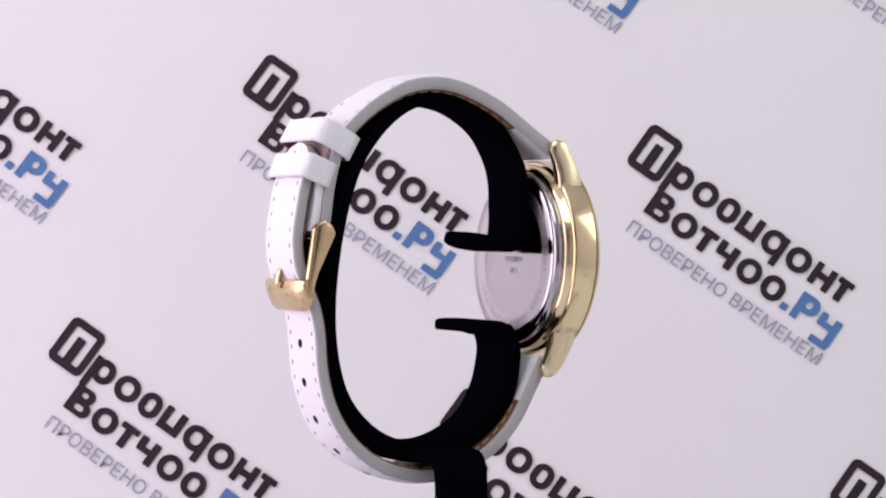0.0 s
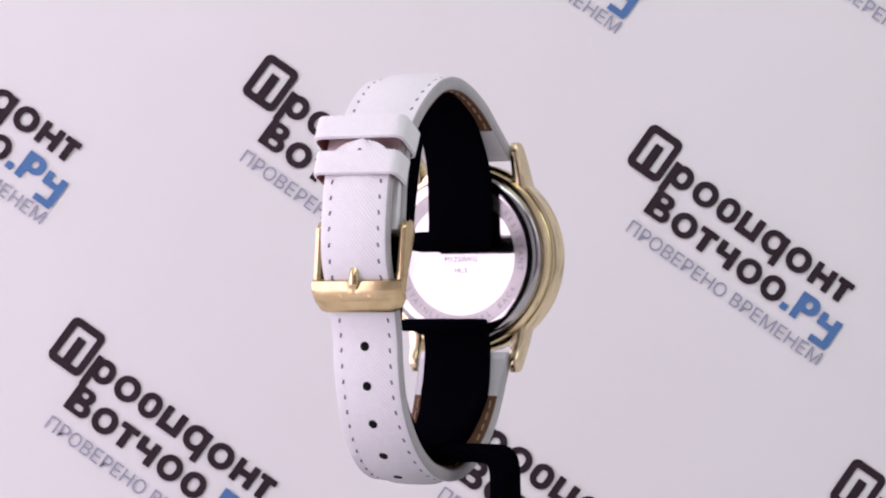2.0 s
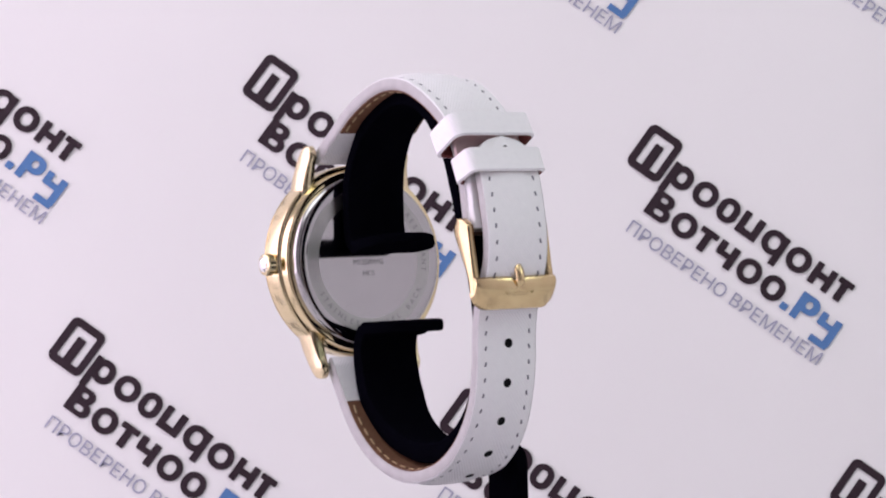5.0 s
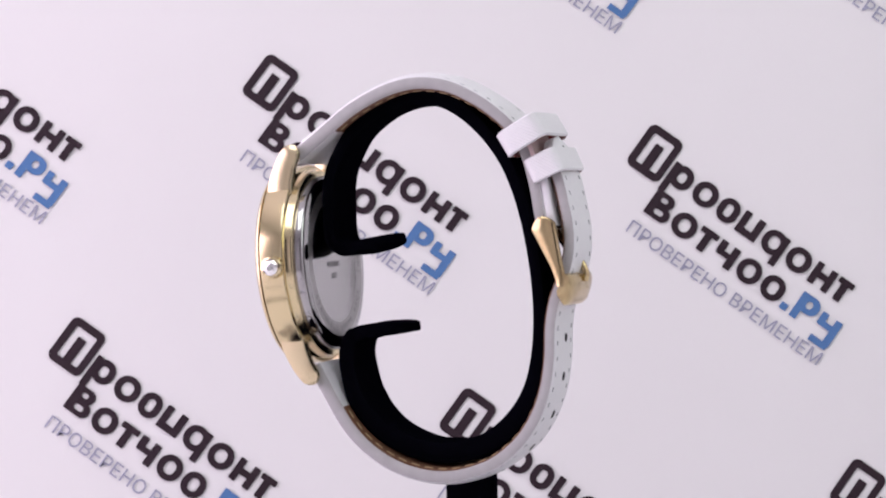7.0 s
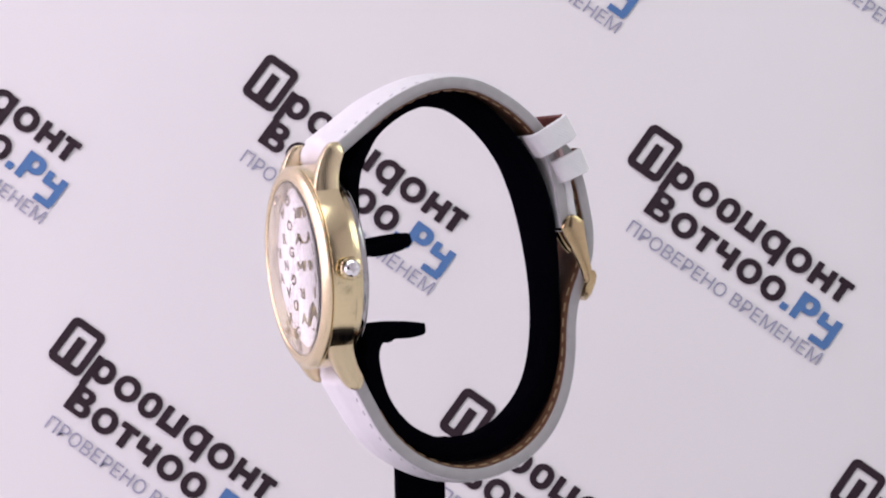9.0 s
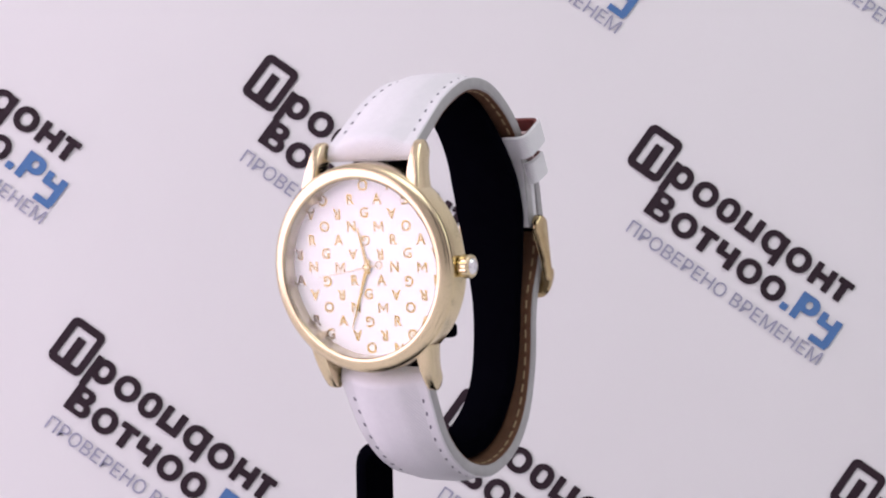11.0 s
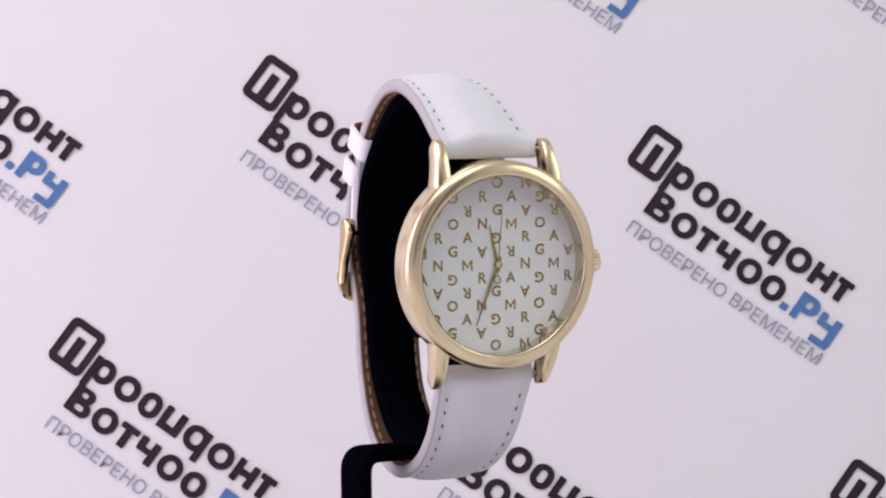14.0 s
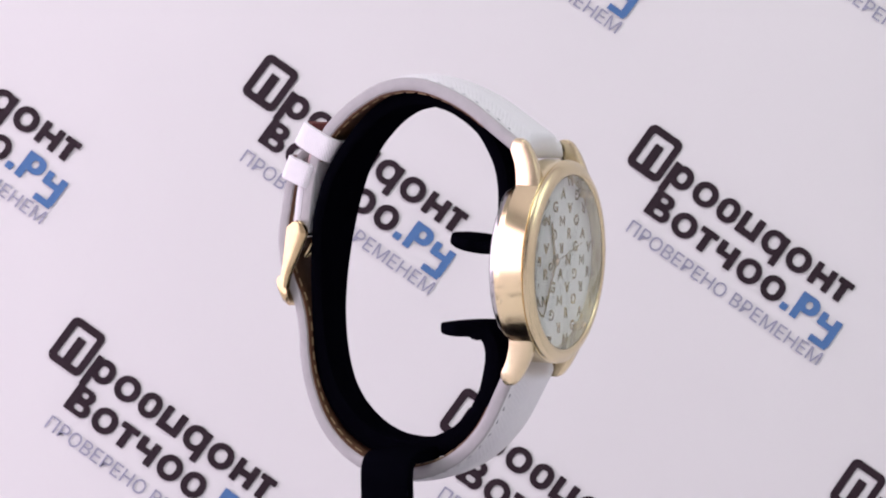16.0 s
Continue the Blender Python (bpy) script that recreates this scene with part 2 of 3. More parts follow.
def text_mesh(body, size, depth, key=None, space=1.0):
    """A flat upright word, centred, its face to -y, in millimetres."""
    k = (body, size, depth, key, space)
    if k not in FONT_CACHE:
        cu = bpy.data.curves.new("lettering", "FONT")
        cu.body, cu.size, cu.extrude, cu.align_x, cu.align_y = body, size, depth / 2, "CENTER", "CENTER"
        cu.space_character, cu.resolution_u, cu.offset = space, 3, size * (key or 0)
        ob = bpy.data.objects.new("lettering", cu)
        scene.collection.objects.link(ob)
        bpy.context.view_layer.update()
        me = bpy.data.meshes.new_from_object(ob.evaluated_get(bpy.context.evaluated_depsgraph_get()))
        bpy.data.objects.remove(ob)
        me.transform(Matrix.Scale(MM, 4) @ Matrix.Rotation(radians(90), 4, "X"))
        me.materials.clear()
        FONT_CACHE[k] = me
    return FONT_CACHE[k]


# ---- the tent: floor, walls, ceiling ----
def wall(name, size, m, mat, label):
    bm = bmesh.new()
    box_into(bm, [a / MM for a in size], Matrix(), 2.0, 1)
    ob = part(name, bm, mat, None, label, m)
    return tagged(ob, label, "", "", "structure")


FLOOR_Z = -0.084
wall("floor", (1.0, 1.2, 0.01), pose(0, -0.25, FLOOR_Z - 0.005), TENT, "white cloth table top under the stand")
wall("wall_west", (0.01, 1.2, 0.66), pose(-0.505, -0.25, FLOOR_Z + 0.33), TENT, "white cloth side of the photo tent")
wall("wall_east", (0.01, 1.02, 0.66), pose(0.505, -0.16, FLOOR_Z + 0.33), TENT, "white cloth side of the photo tent")
wall("ceiling", (1.02, 1.2, 0.01), pose(0, -0.25, FLOOR_Z + 0.665), TENT, "white cloth roof of the photo tent")
wall("wall_south_west", (0.46, 0.01, 0.66), pose(-0.28, -0.845, FLOOR_Z + 0.33), TENT, "white cloth front flap of the photo tent")
wall("wall_south_east", (0.24, 0.01, 0.66), pose(0.255, -0.845, FLOOR_Z + 0.33), TENT, "white cloth front flap of the photo tent")
# two unseen dark sheets stand in for the unlit room, for the reflections
wall("wall_south", (0.74, 0.01, 0.66), pose(0.32, -0.875, FLOOR_Z + 0.33), UNLIT_ROOM, "dark room beyond the slits in the tent")
wall("wall_south_far_east", (0.01, 0.20, 0.66), pose(0.535, -0.765, FLOOR_Z + 0.33), UNLIT_ROOM, "dark room beyond the open tent corner")

# ---- printed backdrop ----
SHEET = Matrix.Translation((-0.04182, 0.200, 0.04807)) @ Matrix.Rotation(0.0271, 4, "Z") @ Matrix.Rotation(-0.1446, 4, "X")
UNIT = 0.1485
bm = bmesh.new()
box_into(bm, (900, 1.2, 640), Matrix.Translation((40, 0.9, 150)))
backdrop = tagged(part("backdrop", bm, PAPER, None, "", SHEET), "white printed vinyl backdrop with tilted logos behind the watch", "backdrop", "", "structure")


# the same sheet sweeps forward over the table
FOLD_Y, FOLD_Z = 0.181, -0.134
LAID = Matrix.Translation((-0.04182, FOLD_Y - FOLD_Z, FLOOR_Z + 0.0012)) @ Matrix.Rotation(radians(-90), 4, "X")
bm = bmesh.new()
box_into(bm, (900, 1.0, 700), Matrix.Translation((40, 0.5, 1000 * FOLD_Z - 350)))
part("sheet_on_table", bm, PAPER, backdrop, "", SHEET.inverted() @ LAID)


def flat_shape(outlines, depth=0.12):
    """Flat print from outer outlines, each with its holes bridged as a ring of quads where given."""
    bm = bmesh.new()
    for outer, inner in outlines:
        vo = [bm.verts.new((u * UNIT, -depth, -v * UNIT)) for u, v in outer]
        if inner:
            vi = [bm.verts.new((u * UNIT, -depth, -v * UNIT)) for u, v in inner]
            n = len(vo)
            for i in range(n):
                j = (i + 1) % n
                bm.faces.new((vo[i], vo[j], vi[j], vi[i]))
        else:
            bm.faces.new(vo)
    return bm


def rounded(u0, v0, u1, v1, r, n=6):
    out = []
    for cu_, cv_, a0 in ((u1 - r, v0 + r, -90), (u1 - r, v1 - r, 0), (u0 + r, v1 - r, 90), (u0 + r, v0 + r, 180)):
        for k in range(n + 1):
            a = radians(a0 + 90 * k / n)
            out.append((cu_ + r * math.cos(a), cv_ + r * math.sin(a)))
    return out


def ring(u0, v0, u1, v1, stroke_u, stroke_v=None):
    sv = stroke_v or stroke_u
    r = min(u1 - u0, v1 - v0) * 0.48
    return rounded(u0, v0, u1, v1, r), rounded(u0 + stroke_u, v0 + sv, u1 - stroke_u, v1 - sv, min(u1 - u0 - 2 * stroke_u, v1 - v0 - 2 * sv) * 0.47)


def bar(u0, v0, u1, v1, r=1.5):
    return rounded(u0, v0, u1, v1, r, 2), None


ICON = [(rounded(-5, -4, 65, 85, 13), rounded(9, 10, 52, 71, 3)), bar(22, 24, 39, 72)]
# Plain marks that stand in for the name: rings, posts and blocks of the size and weight of the print.
LINE_ONE = [ring(74, 27, 116, 71, 13, 12), bar(70, 29, 83, 90), ring(123, 26, 170, 72, 13, 11), ring(176, 26, 216, 72, 13, 11),
            bar(222, 28, 235, 71), bar(251, 28, 265, 71), bar(234, 58, 252, 71), ring(272, 26, 318, 72, 13, 11), bar(305, 28, 318, 86),
            ring(325, 26, 372, 72, 13, 11), bar(379, 28, 392, 71), bar(408, 28, 421, 71), bar(391, 43, 409, 55), bar(434, 29, 448, 71), bar(426, 28, 457, 39)]
LINE_TWO = [bar(72, 88, 86, 139), ring(74, 88, 113, 115, 13, 9), ring(74, 111, 118, 139, 13, 9), ring(124, 94, 171, 140, 13, 11),
            bar(186, 97, 200, 139), bar(175, 96, 211, 107), bar(217, 96, 231, 118), bar(243, 96, 257, 139), bar(218, 112, 244, 123),
            ring(265, 94, 311, 140, 13, 11), ring(317, 94, 361, 140, 13, 11)]
BLUE = [bar(366, 126, 380, 139), bar(388, 88, 402, 140), ring(390, 88, 430, 122, 14, 10), bar(436, 98, 449, 122), bar(464, 98, 478, 150), bar(438, 112, 466, 123), bar(440, 144, 476, 156)]
A_STEP, B_STEP = (630.7, -297.4), (0.8, 578.9)
prints = None
SLANT = Matrix.Rotation(0.6446, 4, "Y")
for i, j in [(0, 0)] + [k for k in itertools.product(range(-4, 6), range(-4, 9)) if k != (0, 0)]:
    du, dv = i * A_STEP[0] + j * B_STEP[0], i * A_STEP[1] + j * B_STEP[1]
    at = SLANT @ mm_pose(du * UNIT, 0, -dv * UNIT)
    mid = at @ Vector((0.035, 0, -0.012))
    if abs(mid.x - 0.04) > 0.33 or not -0.62 < mid.z < 0.14 or -0.185 < mid.z < -0.148:
        continue
    m = at if mid.z > -0.15 else SHEET.inverted() @ LAID @ at
    if prints is None:
        slogan = text_mesh("ПРОВЕРЕНО ВРЕМЕНЕМ", 5.1, 0.04, None, 1.0)
        w = max(v.co.x for v in slogan.vertices) - min(v.co.x for v in slogan.vertices)
        slogan.transform(Matrix.Diagonal((412 * UNIT * MM / w, 1, 1, 1)))
        prints = []
        for name, shapes, mat in (("logo_emblem", ICON, INK), ("logo_line", LINE_ONE, INK), ("logo_line", LINE_TWO, INK), ("logo_suffix", BLUE, BLUE_INK)):
            # overlapping strokes lie a hair above one another
            bm = bmesh.new()
            for k, sh in enumerate(shapes):
                one = flat_shape([sh], 0.12 + 0.01 * k)
                tmp = bpy.data.meshes.new("tmp")
                one.to_mesh(tmp)
                one.free()
                bm.from_mesh(tmp)
                bpy.data.meshes.remove(tmp)
            ob = part(name, bm, mat, backdrop, "", m, False)
            prints.append((name, ob.data, mat))
    else:
        for name, me, mat in prints:
            part_of(name, me, mat, backdrop, "", m)
    part_of("slogan", slogan, GREY_INK, backdrop, "", m @ mm_pose(273 * UNIT, -0.16, -176 * UNIT))

# ---- the black stand ----
stand = tagged(new("watch_stand"), "matte black plastic watch stand with an open oval collar", "watch stand")
COLLAR = [(-4.6, 2.4), (-10.0, 0.9), (-13.7, 0.3), (-15.8, 1.5), (-16.4, 3.8), (-16.5, 7.5), (-16.5, 11.1), (-15.9, 14.4), (-14.6, 17.5), (-12.0, 21.5), (-7.4, 25.0),
          (-3.1, 26.7), (0.8, 27.1), (5.0, 26.4), (9.2, 24.0), (13.3, 20.1), (16.4, 15.8), (18.4, 11.6), (20.0, 6.4), (21.0, 0.6), (21.6, -5.6), (21.7, -11.1), (21.4, -16.5),
          (20.6, -21.2), (19.2, -25.4), (16.8, -29.2), (13.4, -32.5), (9.6, -34.6), (5.7, -35.5), (1.9, -35.5), (-2.3, -34.4), (-6.4, -32.3), (-9.6, -29.3), (-11.8, -25.8),
          (-13.0, -21.6), (-13.4, -18.4), (-12.7, -15.8), (-10.9, -14.5), (-7.3, -14.2), (-2.2, -13.9)]
collar = Band(COLLAR, None, 0.6, 1.1)


def collar_width(y, z):
    """The strip narrows down its long arm and widens over the top."""
    if z < -11:
        back = lerp(8.0, 9.5, (z + 28) / 17)
    else:
        back = lerp(9.5, 13.6, (z + 11) / 17)
    front = lerp(9.0, 12.6, (z + 36) / 9)
    top = lerp(0.0, 1.0, (z - 12) / 14)
    return lerp(lerp(front, back, (y + 3) / 9), 10.8, top)


def collar_section(s):
    e = min(s, collar.length - s)
    p, (_, _, out) = collar.at(s)
    paddle = 17.0 * math.sqrt(max(0.015, 1 - (1 - min(e, 6.0) / 6.0) ** 2))
    w = paddle if e < 6.0 else lerp(17.0, collar_width(p.y, p.z), ((e - 6.0) / 4.5) ** 0.8)
    t = lerp(0.75, 1.15, (e / 5.0) ** 0.6)
    low = lerp(0.0, 1.0, (-8.0 - p.z) / 24) if e > 8 else 0.0
    high = lerp(0.0, 1.0, (p.z - 20.0) / 6)
    # the loop is thicker where it rests in the strap's bends
    extra = (1.45 * low + 0.45 * high) * (1 if out.dot(p - Vector((p.x, 2, -5))) > 0 else -1)
    return slab(w, -t + min(extra, 0), t + max(extra, 0), 0.55 if e > 1 else 0.45)


part("collar", collar.sweep(collar_section, step=0.6), BLACK, stand)
bm = bmesh.new()
path, _ = spline([(-3.0, 0, -36.5), (-10.6, 0, -36.5), (-13.2, 0, -36.8), (-14.4, 0, -38.4), (-14.6, 0, -42.0), (-14.6, 0, -60.0), (-14.6, 0, -81.5)], 0.8)
rings = []
for i, p in enumerate(path):
    t = (path[min(i + 1, len(path) - 1)] - path[max(i - 1, 0)]).normalized()
    n = Vector((t.z, 0, -t.x))
    rings.append([bm.verts.new(p + n * o + Vector((0, 2.35 + a, 0))) for a, o in slab(9.6, -1.2, 1.2, 0.45)])
for r0, r1 in zip(rings, rings[1:]):
    for i in range(len(r0)):
        bm.faces.new((r0[i], r0[(i + 1) % len(r0)], r1[(i + 1) % len(r0)], r1[i]))
bm.faces.new(rings[0])
bm.faces.new(rings[-1])
part("stem", bm, BLACK, stand)
bm = lathe([(0, 0), (38, 0), (40, 0.6), (40, 2.4), (39, 3), (0, 3)], 96)
part("base_plate", bm, BLACK, stand, "", pose(0, 0, FLOOR_Z, 90))

# ---- the watch ----
watch = tagged(new("wristwatch"), "gold wristwatch with buckled white leather strap on a black stand", "watch")
DIAL_AT = mm_pose(1.75, -23.45, -2.4, 4.0, 0, 0)
CASE = DIAL_AT @ mm_pose(0, -0.6, 0)
bm = lathe([(15.5, -1.4), (17.3, -1.4), (17.75, -1.32), (18.05, -1.1), (18.12, 2.75), (18.05, 3.05), (17.7, 3.2), (17.25, 3.22), (17.15, 3.35), (17.05, 4.2), (16.9, 4.5), (16.5, 4.62), (16.0, 4.65), (15.4, 4.6)], 160, True)
case = part("case", bm, GOLD, watch, "gold-plated round case band", CASE)
bm = lathe([(15.42, -1.41), (15.42, -2.3), (15.5, -2.5), (15.72, -2.64), (16.1, -2.66), (16.7, -2.52), (17.3, -2.24), (17.75, -1.9), (17.98, -1.6), (18.02, -1.45), (17.9, -1.41)], 160, True)
part("bezel", bm, GOLD_BEZEL, case, "polished rounded gold bezel")


def dish(r):
    """Height of the slightly hollow back at radius r."""
    return 6.3 - 0.42 * (1 - (r / 13.7) ** 2)


bm = lathe([(15.9, 4.3), (15.9, 5.5), (15.75, 5.85), (15.4, 6.1), (14.9, 6.25), (14.4, 6.3), (13.7, 6.3)] + [(13.6 * k / 17, dish(13.6 * k / 17)) for k in range(16, -1, -1)] + [(0, 4.3)], 160)
back = part("back_plate", bm, STEEL, case, "polished stainless steel case back")
bm = lathe([(13.55, dish(13.55) + 0.006), (12.25, dish(12.25) + 0.012), (10.95, dish(10.95) + 0.006), (10.95, 5.9), (13.55, 5.9)], 160, True)
part("etched_ring", bm, STEEL_MATTE, case)


def back_text(body, size, x, z, mat):
    part_of("etching", text_mesh(body, size, 0.03), mat, case, "", mm_pose(x, dish(abs(z)) + 0.05, z, 0, 0, 180))


back_text("M1258WG", 1.5, 0, -0.4, ETCH_DARK)
back_text("HC5", 1.4, 0, -2.5, ETCH_DARK)
for words, mid, flip in (("STAINLESS STEEL BACK", -90, True), ("WATER RESISTANT", 35, False)):
    pitch = 6.4
    for k, ch in enumerate(words):
        if ch == " ":
            continue
        d = (k - (len(words) - 1) / 2) * pitch
        # seen from behind: x runs the other way
        ang = mid + d if flip else mid - d
        x, z = -12.25 * math.cos(radians(ang)), 12.25 * math.sin(radians(ang))
        turn = (ang + 90) if flip else (ang - 90)
        part_of("etching", text_mesh(ch, 1.45, 0.03), ETCH, case, "", mm_pose(x, dish(12.25) + 0.035, z) @ pose(0, 0, 0, 0, 0, 180) @ pose(0, 0, 0, 0, -turn, 0))

# lugs
for sx in (-1, 1):
    for sz in (-1, 1):
        bm = bmesh.new()
        pts, ln = spline([(10.7, 1.0, 11.0), (10.55, 1.3, 14.5), (10.3, 2.3, 17.8), (10.2, 3.6, 20.2), (10.05, 4.3, 21.4)], 0.45)
        rings = []
        for i, p in enumerate(pts):
            u = i / (len(pts) - 1)
            cap = math.sqrt(max(0.04, 1 - max(0, (u - 0.84) / 0.16) ** 2))
            wx, wy = lerp(3.3, 1.75, u * 1.1) * (0.55 + 0.45 * cap), lerp(5.0, 3.3, u * 1.1) * cap
            t = (pts[min(i + 1, len(pts) - 1)] - pts[max(i - 1, 0)]).normalized()
            n = Vector((0, -t.z, t.y))
            rings.append([bm.verts.new(Vector(((p.x + a) * sx, *((p + n * o).yz)))) for a, o in slab(wx, -wy / 2, wy / 2, min(wx, wy) * 0.2)])
        for v in (v for r in rings for v in r):
            v.co.z *= sz
        for r0, r1 in zip(rings, rings[1:]):
            for i in range(12):
                bm.faces.new((r0[i], r0[(i + 1) % 12], r1[(i + 1) % 12], r1[i]))
        bm.faces.new(rings[0])
        bm.faces.new(rings[-1])
        part("lug", bm, GOLD_BEZEL, case)
for sz in (-1, 1):
    bm = bmesh.new()
    bmesh.ops.create_cone(bm, cap_ends=True, segments=16, radius1=0.5, radius2=0.5, depth=18.5, matrix=Matrix.Translation((0, 4.1, 19.7 * sz)) @ Matrix.Rotation(radians(90), 4, "Y"))
    part("spring_bar", bm, STEEL, case)

# crown with its stone
bm = bmesh.new()
n = 40
prof = [(0.9, 17.3), (1.2, 18.3), (1.9, 18.35), (2.05, 18.6), (2.05, 19.8), (1.9, 20.05), (1.5, 20.2), (1.4, 20.05)]
rings = []
for r, x in prof:
    rings.append([bm.verts.new((x, 1.6 + (r - (0.1 if (k % 2 and 18.4 < x < 20.0) else 0)) * math.cos(2 * math.pi * k / n), (r - (0.1 if (k % 2 and 18.4 < x < 20.0) else 0)) * math.sin(2 * math.pi * k / n))) for k in range(n)])
for r0, r1 in zip(rings, rings[1:]):
    for k in range(n):
        bm.faces.new((r0[k], r0[(k + 1) % n], r1[(k + 1) % n], r1[k]))
bm.faces.new(rings[0])
bm.faces.new(rings[-1])
crown = part("crown", bm, GOLD, watch, "ribbed gold crown set with a clear stone", CASE, False)
bm = bmesh.new()
rings = []
for q, (r, x) in enumerate(((1.45, 20.0), (1.45, 20.2), (1.05, 20.5), (0.55, 20.65))):
    rings.append([bm.verts.new((x, 1.6 + r * math.cos(2 * math.pi * (k + 0.5 * (q % 2)) / 10), r * math.sin(2 * math.pi * (k + 0.5 * (q % 2)) / 10))) for k in range(10)])
for r0, r1 in zip(rings, rings[1:]):
    for k in range(10):
        bm.faces.new((r0[k], r0[(k + 1) % 10], r1[(k + 1) % 10], r1[k]))
bm.faces.new(rings[-1])
bm.faces.new(rings[0])
part("gem", bm, GEM, crown, "faceted clear stone", None, False)

# dial, letters, flange, crystal, indicators
bm = lathe([(0, 0.5), (15.4, 0.5), (15.4, 0.0), (0, 0.0)], 128)
dial = part("dial", bm, DIAL, watch, "white dial strewn with small gilt letters", DIAL_AT)
bm = lathe([(15.41, -2.75), (15.36, -2.75), (15.1, -0.02), (15.41, -0.02)], 128, True)
part("flange", bm, REHAUT, dial)


def letter_m(height, half, stroke):
    """An upright M with heavy strokes, centred, its face to -y."""
    top, side = height / 2, half - stroke
    outline = [(-half, -top), (-half, top), (-side, top), (0, -0.12 * top), (side, top), (half, top), (half, -top), (side, -top), (side, 0.36 * top), (0, -0.7 * top), (-side, 0.36 * top), (-side, -top)]
    bm = bmesh.new()
    f = bm.faces.new([bm.verts.new((x, 0.025, z)) for x, z in outline])
    r = bmesh.ops.extrude_face_region(bm, geom=[f])
    bmesh.ops.translate(bm, verts=[v for v in r["geom"] if isinstance(v, bmesh.types.BMVert)], vec=(0, -0.05, 0))
    bmesh.ops.recalc_face_normals(bm, faces=bm.faces)
    me = bpy.data.meshes.new("letter")
    bm.to_mesh(me)
    bm.free()
    me.transform(Matrix.Scale(MM, 4))
    return me


em = letter_m(1.78, 0.98, 0.34)
ROWS = [("O", "N", "M"), ("A", "g", "R"), ("G", "a", "r"), ("M", "O", "N"), ("g", "R", "A"), ("r", "G", "a")]
for k in range(-6, 7):
    for j in range(-4, 4):
        x = (j + (0.5 if k % 2 else 0)) * 5.495 - 0.12
        z = -k * 2.325
        if x * x + z * z > 15.0**2 or (j == 0 and k == 0):
            continue
        ch = ROWS[k % 6][j % 3]
        me = em if ch == "M" else text_mesh(ch.upper(), 2.55, 0.05, 0.03)
        part_of("letter", me, GILT, dial, "", mm_pose(x, -0.03, z, 0, 180 if ch.islower() else 0, 0))
bm = lathe([(0, -2.6), (14.0, -2.56), (15.38, -2.4), (15.38, -1.8), (0, -1.8)], 128)
crystal = part("crystal", bm, GLASS, watch, "clear flat watch glass", CASE)
crystal.visible_shadow = False


def indicator(name, length, tail, w0, w1, y, ring_at=None):
    """A flat tapered pointer that points up the dial, with its axis at the dial's centre."""
    bm = bmesh.new()
    pts = [(-w0 / 2, 0), (-w1 / 2, length * 0.97), (0, length), (w1 / 2, length * 0.97), (w0 / 2, 0), (w0 / 2 * 0.8, -tail), (-w0 / 2 * 0.8, -tail)]
    f = bm.faces.new([bm.verts.new((x, y, z)) for x, z in pts])
    r = bmesh.ops.extrude_face_region(bm, geom=[f])
    bmesh.ops.translate(bm, verts=[v for v in r["geom"] if isinstance(v, bmesh.types.BMVert)], vec=(0, -0.09, 0))
    hub = lathe([(0, y), (0.75, y), (0.75, y - 0.12), (0, y - 0.12)], 24)
    tmp = bpy.data.meshes.new("tmp")
    hub.to_mesh(tmp)
    bm.from_mesh(tmp)
    hub.free()
    if ring_at:
        ring_bm = lathe([(0.72, y), (0.5, y), (0.5, y - 0.09), (0.72, y - 0.09)], 24, True)
        ring_bm.to_mesh(tmp)
        ring_bm.free()
        tmp.transform(Matrix.Translation((0, 0, -ring_at)))
        bm.from_mesh(tmp)
    bpy.data.meshes.remove(tmp)
    return part(name, bm, GILT, watch, "", DIAL_AT, False)


hour_pointer = indicator("hour_pointer", 7.0, 1.2, 0.75, 0.25, -0.12)
minute_pointer = indicator("minute_pointer", 11.2, 1.4, 0.75, 0.2, -0.28)
second_pointer = indicator("second_pointer", 10.6, 2.0, 0.2, 0.1, -0.46, 2.6)
bm = lathe([(0, -0.7), (0.35, -0.68), (0.5, -0.55), (0.5, -0.1), (0, -0.1)], 24)
part("pivot_cap", bm, GOLD, watch, "", DIAL_AT)

# straps
TOP = Band([(-21.7, 16.7), (-16.4, 20.9), (-14.2, 22.7), (-11.5, 24.8), (-8.7, 26.5), (-5.4, 28.1), (-2.3, 29.15), (0.75, 29.65), (3.9, 29.55), (7.0, 28.9), (10.7, 27.2), (14.4, 24.8), (18.0, 21.5), (20.2, 17.8),
            (21.4, 14.4), (22.3, 10.3), (22.8, 6.9), (23.4, 3.6)], (0, -3))
LOW = Band([(-18.5, -20.3), (-15.6, -26.0), (-12.8, -31.0), (-9.8, -34.5), (-6.3, -37.2), (-2.75, -38.95), (1.2, -40.0), (5.2, -40.25), (9.0, -39.6), (13.1, -38.1), (16.4, -35.9), (19.4, -32.8), (21.8, -28.7), (23.3, -24.2),
            (24.1, -19.2), (24.35, -14.0), (25.1, -9.6), (26.6, -5.6), (27.9, -1.5), (28.1, 3.0), (27.3, 8.0), (26.5, 11.7), (25.0, 16.0), (23.7, 19.3)], (0, -3))


def top_section(s):
    u = s / TOP.length
    end = max(0.0, 1 - s / 2.2) ** 2
    return padded(lerp(18.2, 13.8, u * 1.25), lerp(2.45, 2.1, u * 1.3) * (1 - 0.7 * end), lerp(1.65, 0.35, u * 1.45) * (1 - end), 2.35)


def low_width(s):
    return lerp(18.2, 12.7, s / (LOW.length * 0.55))


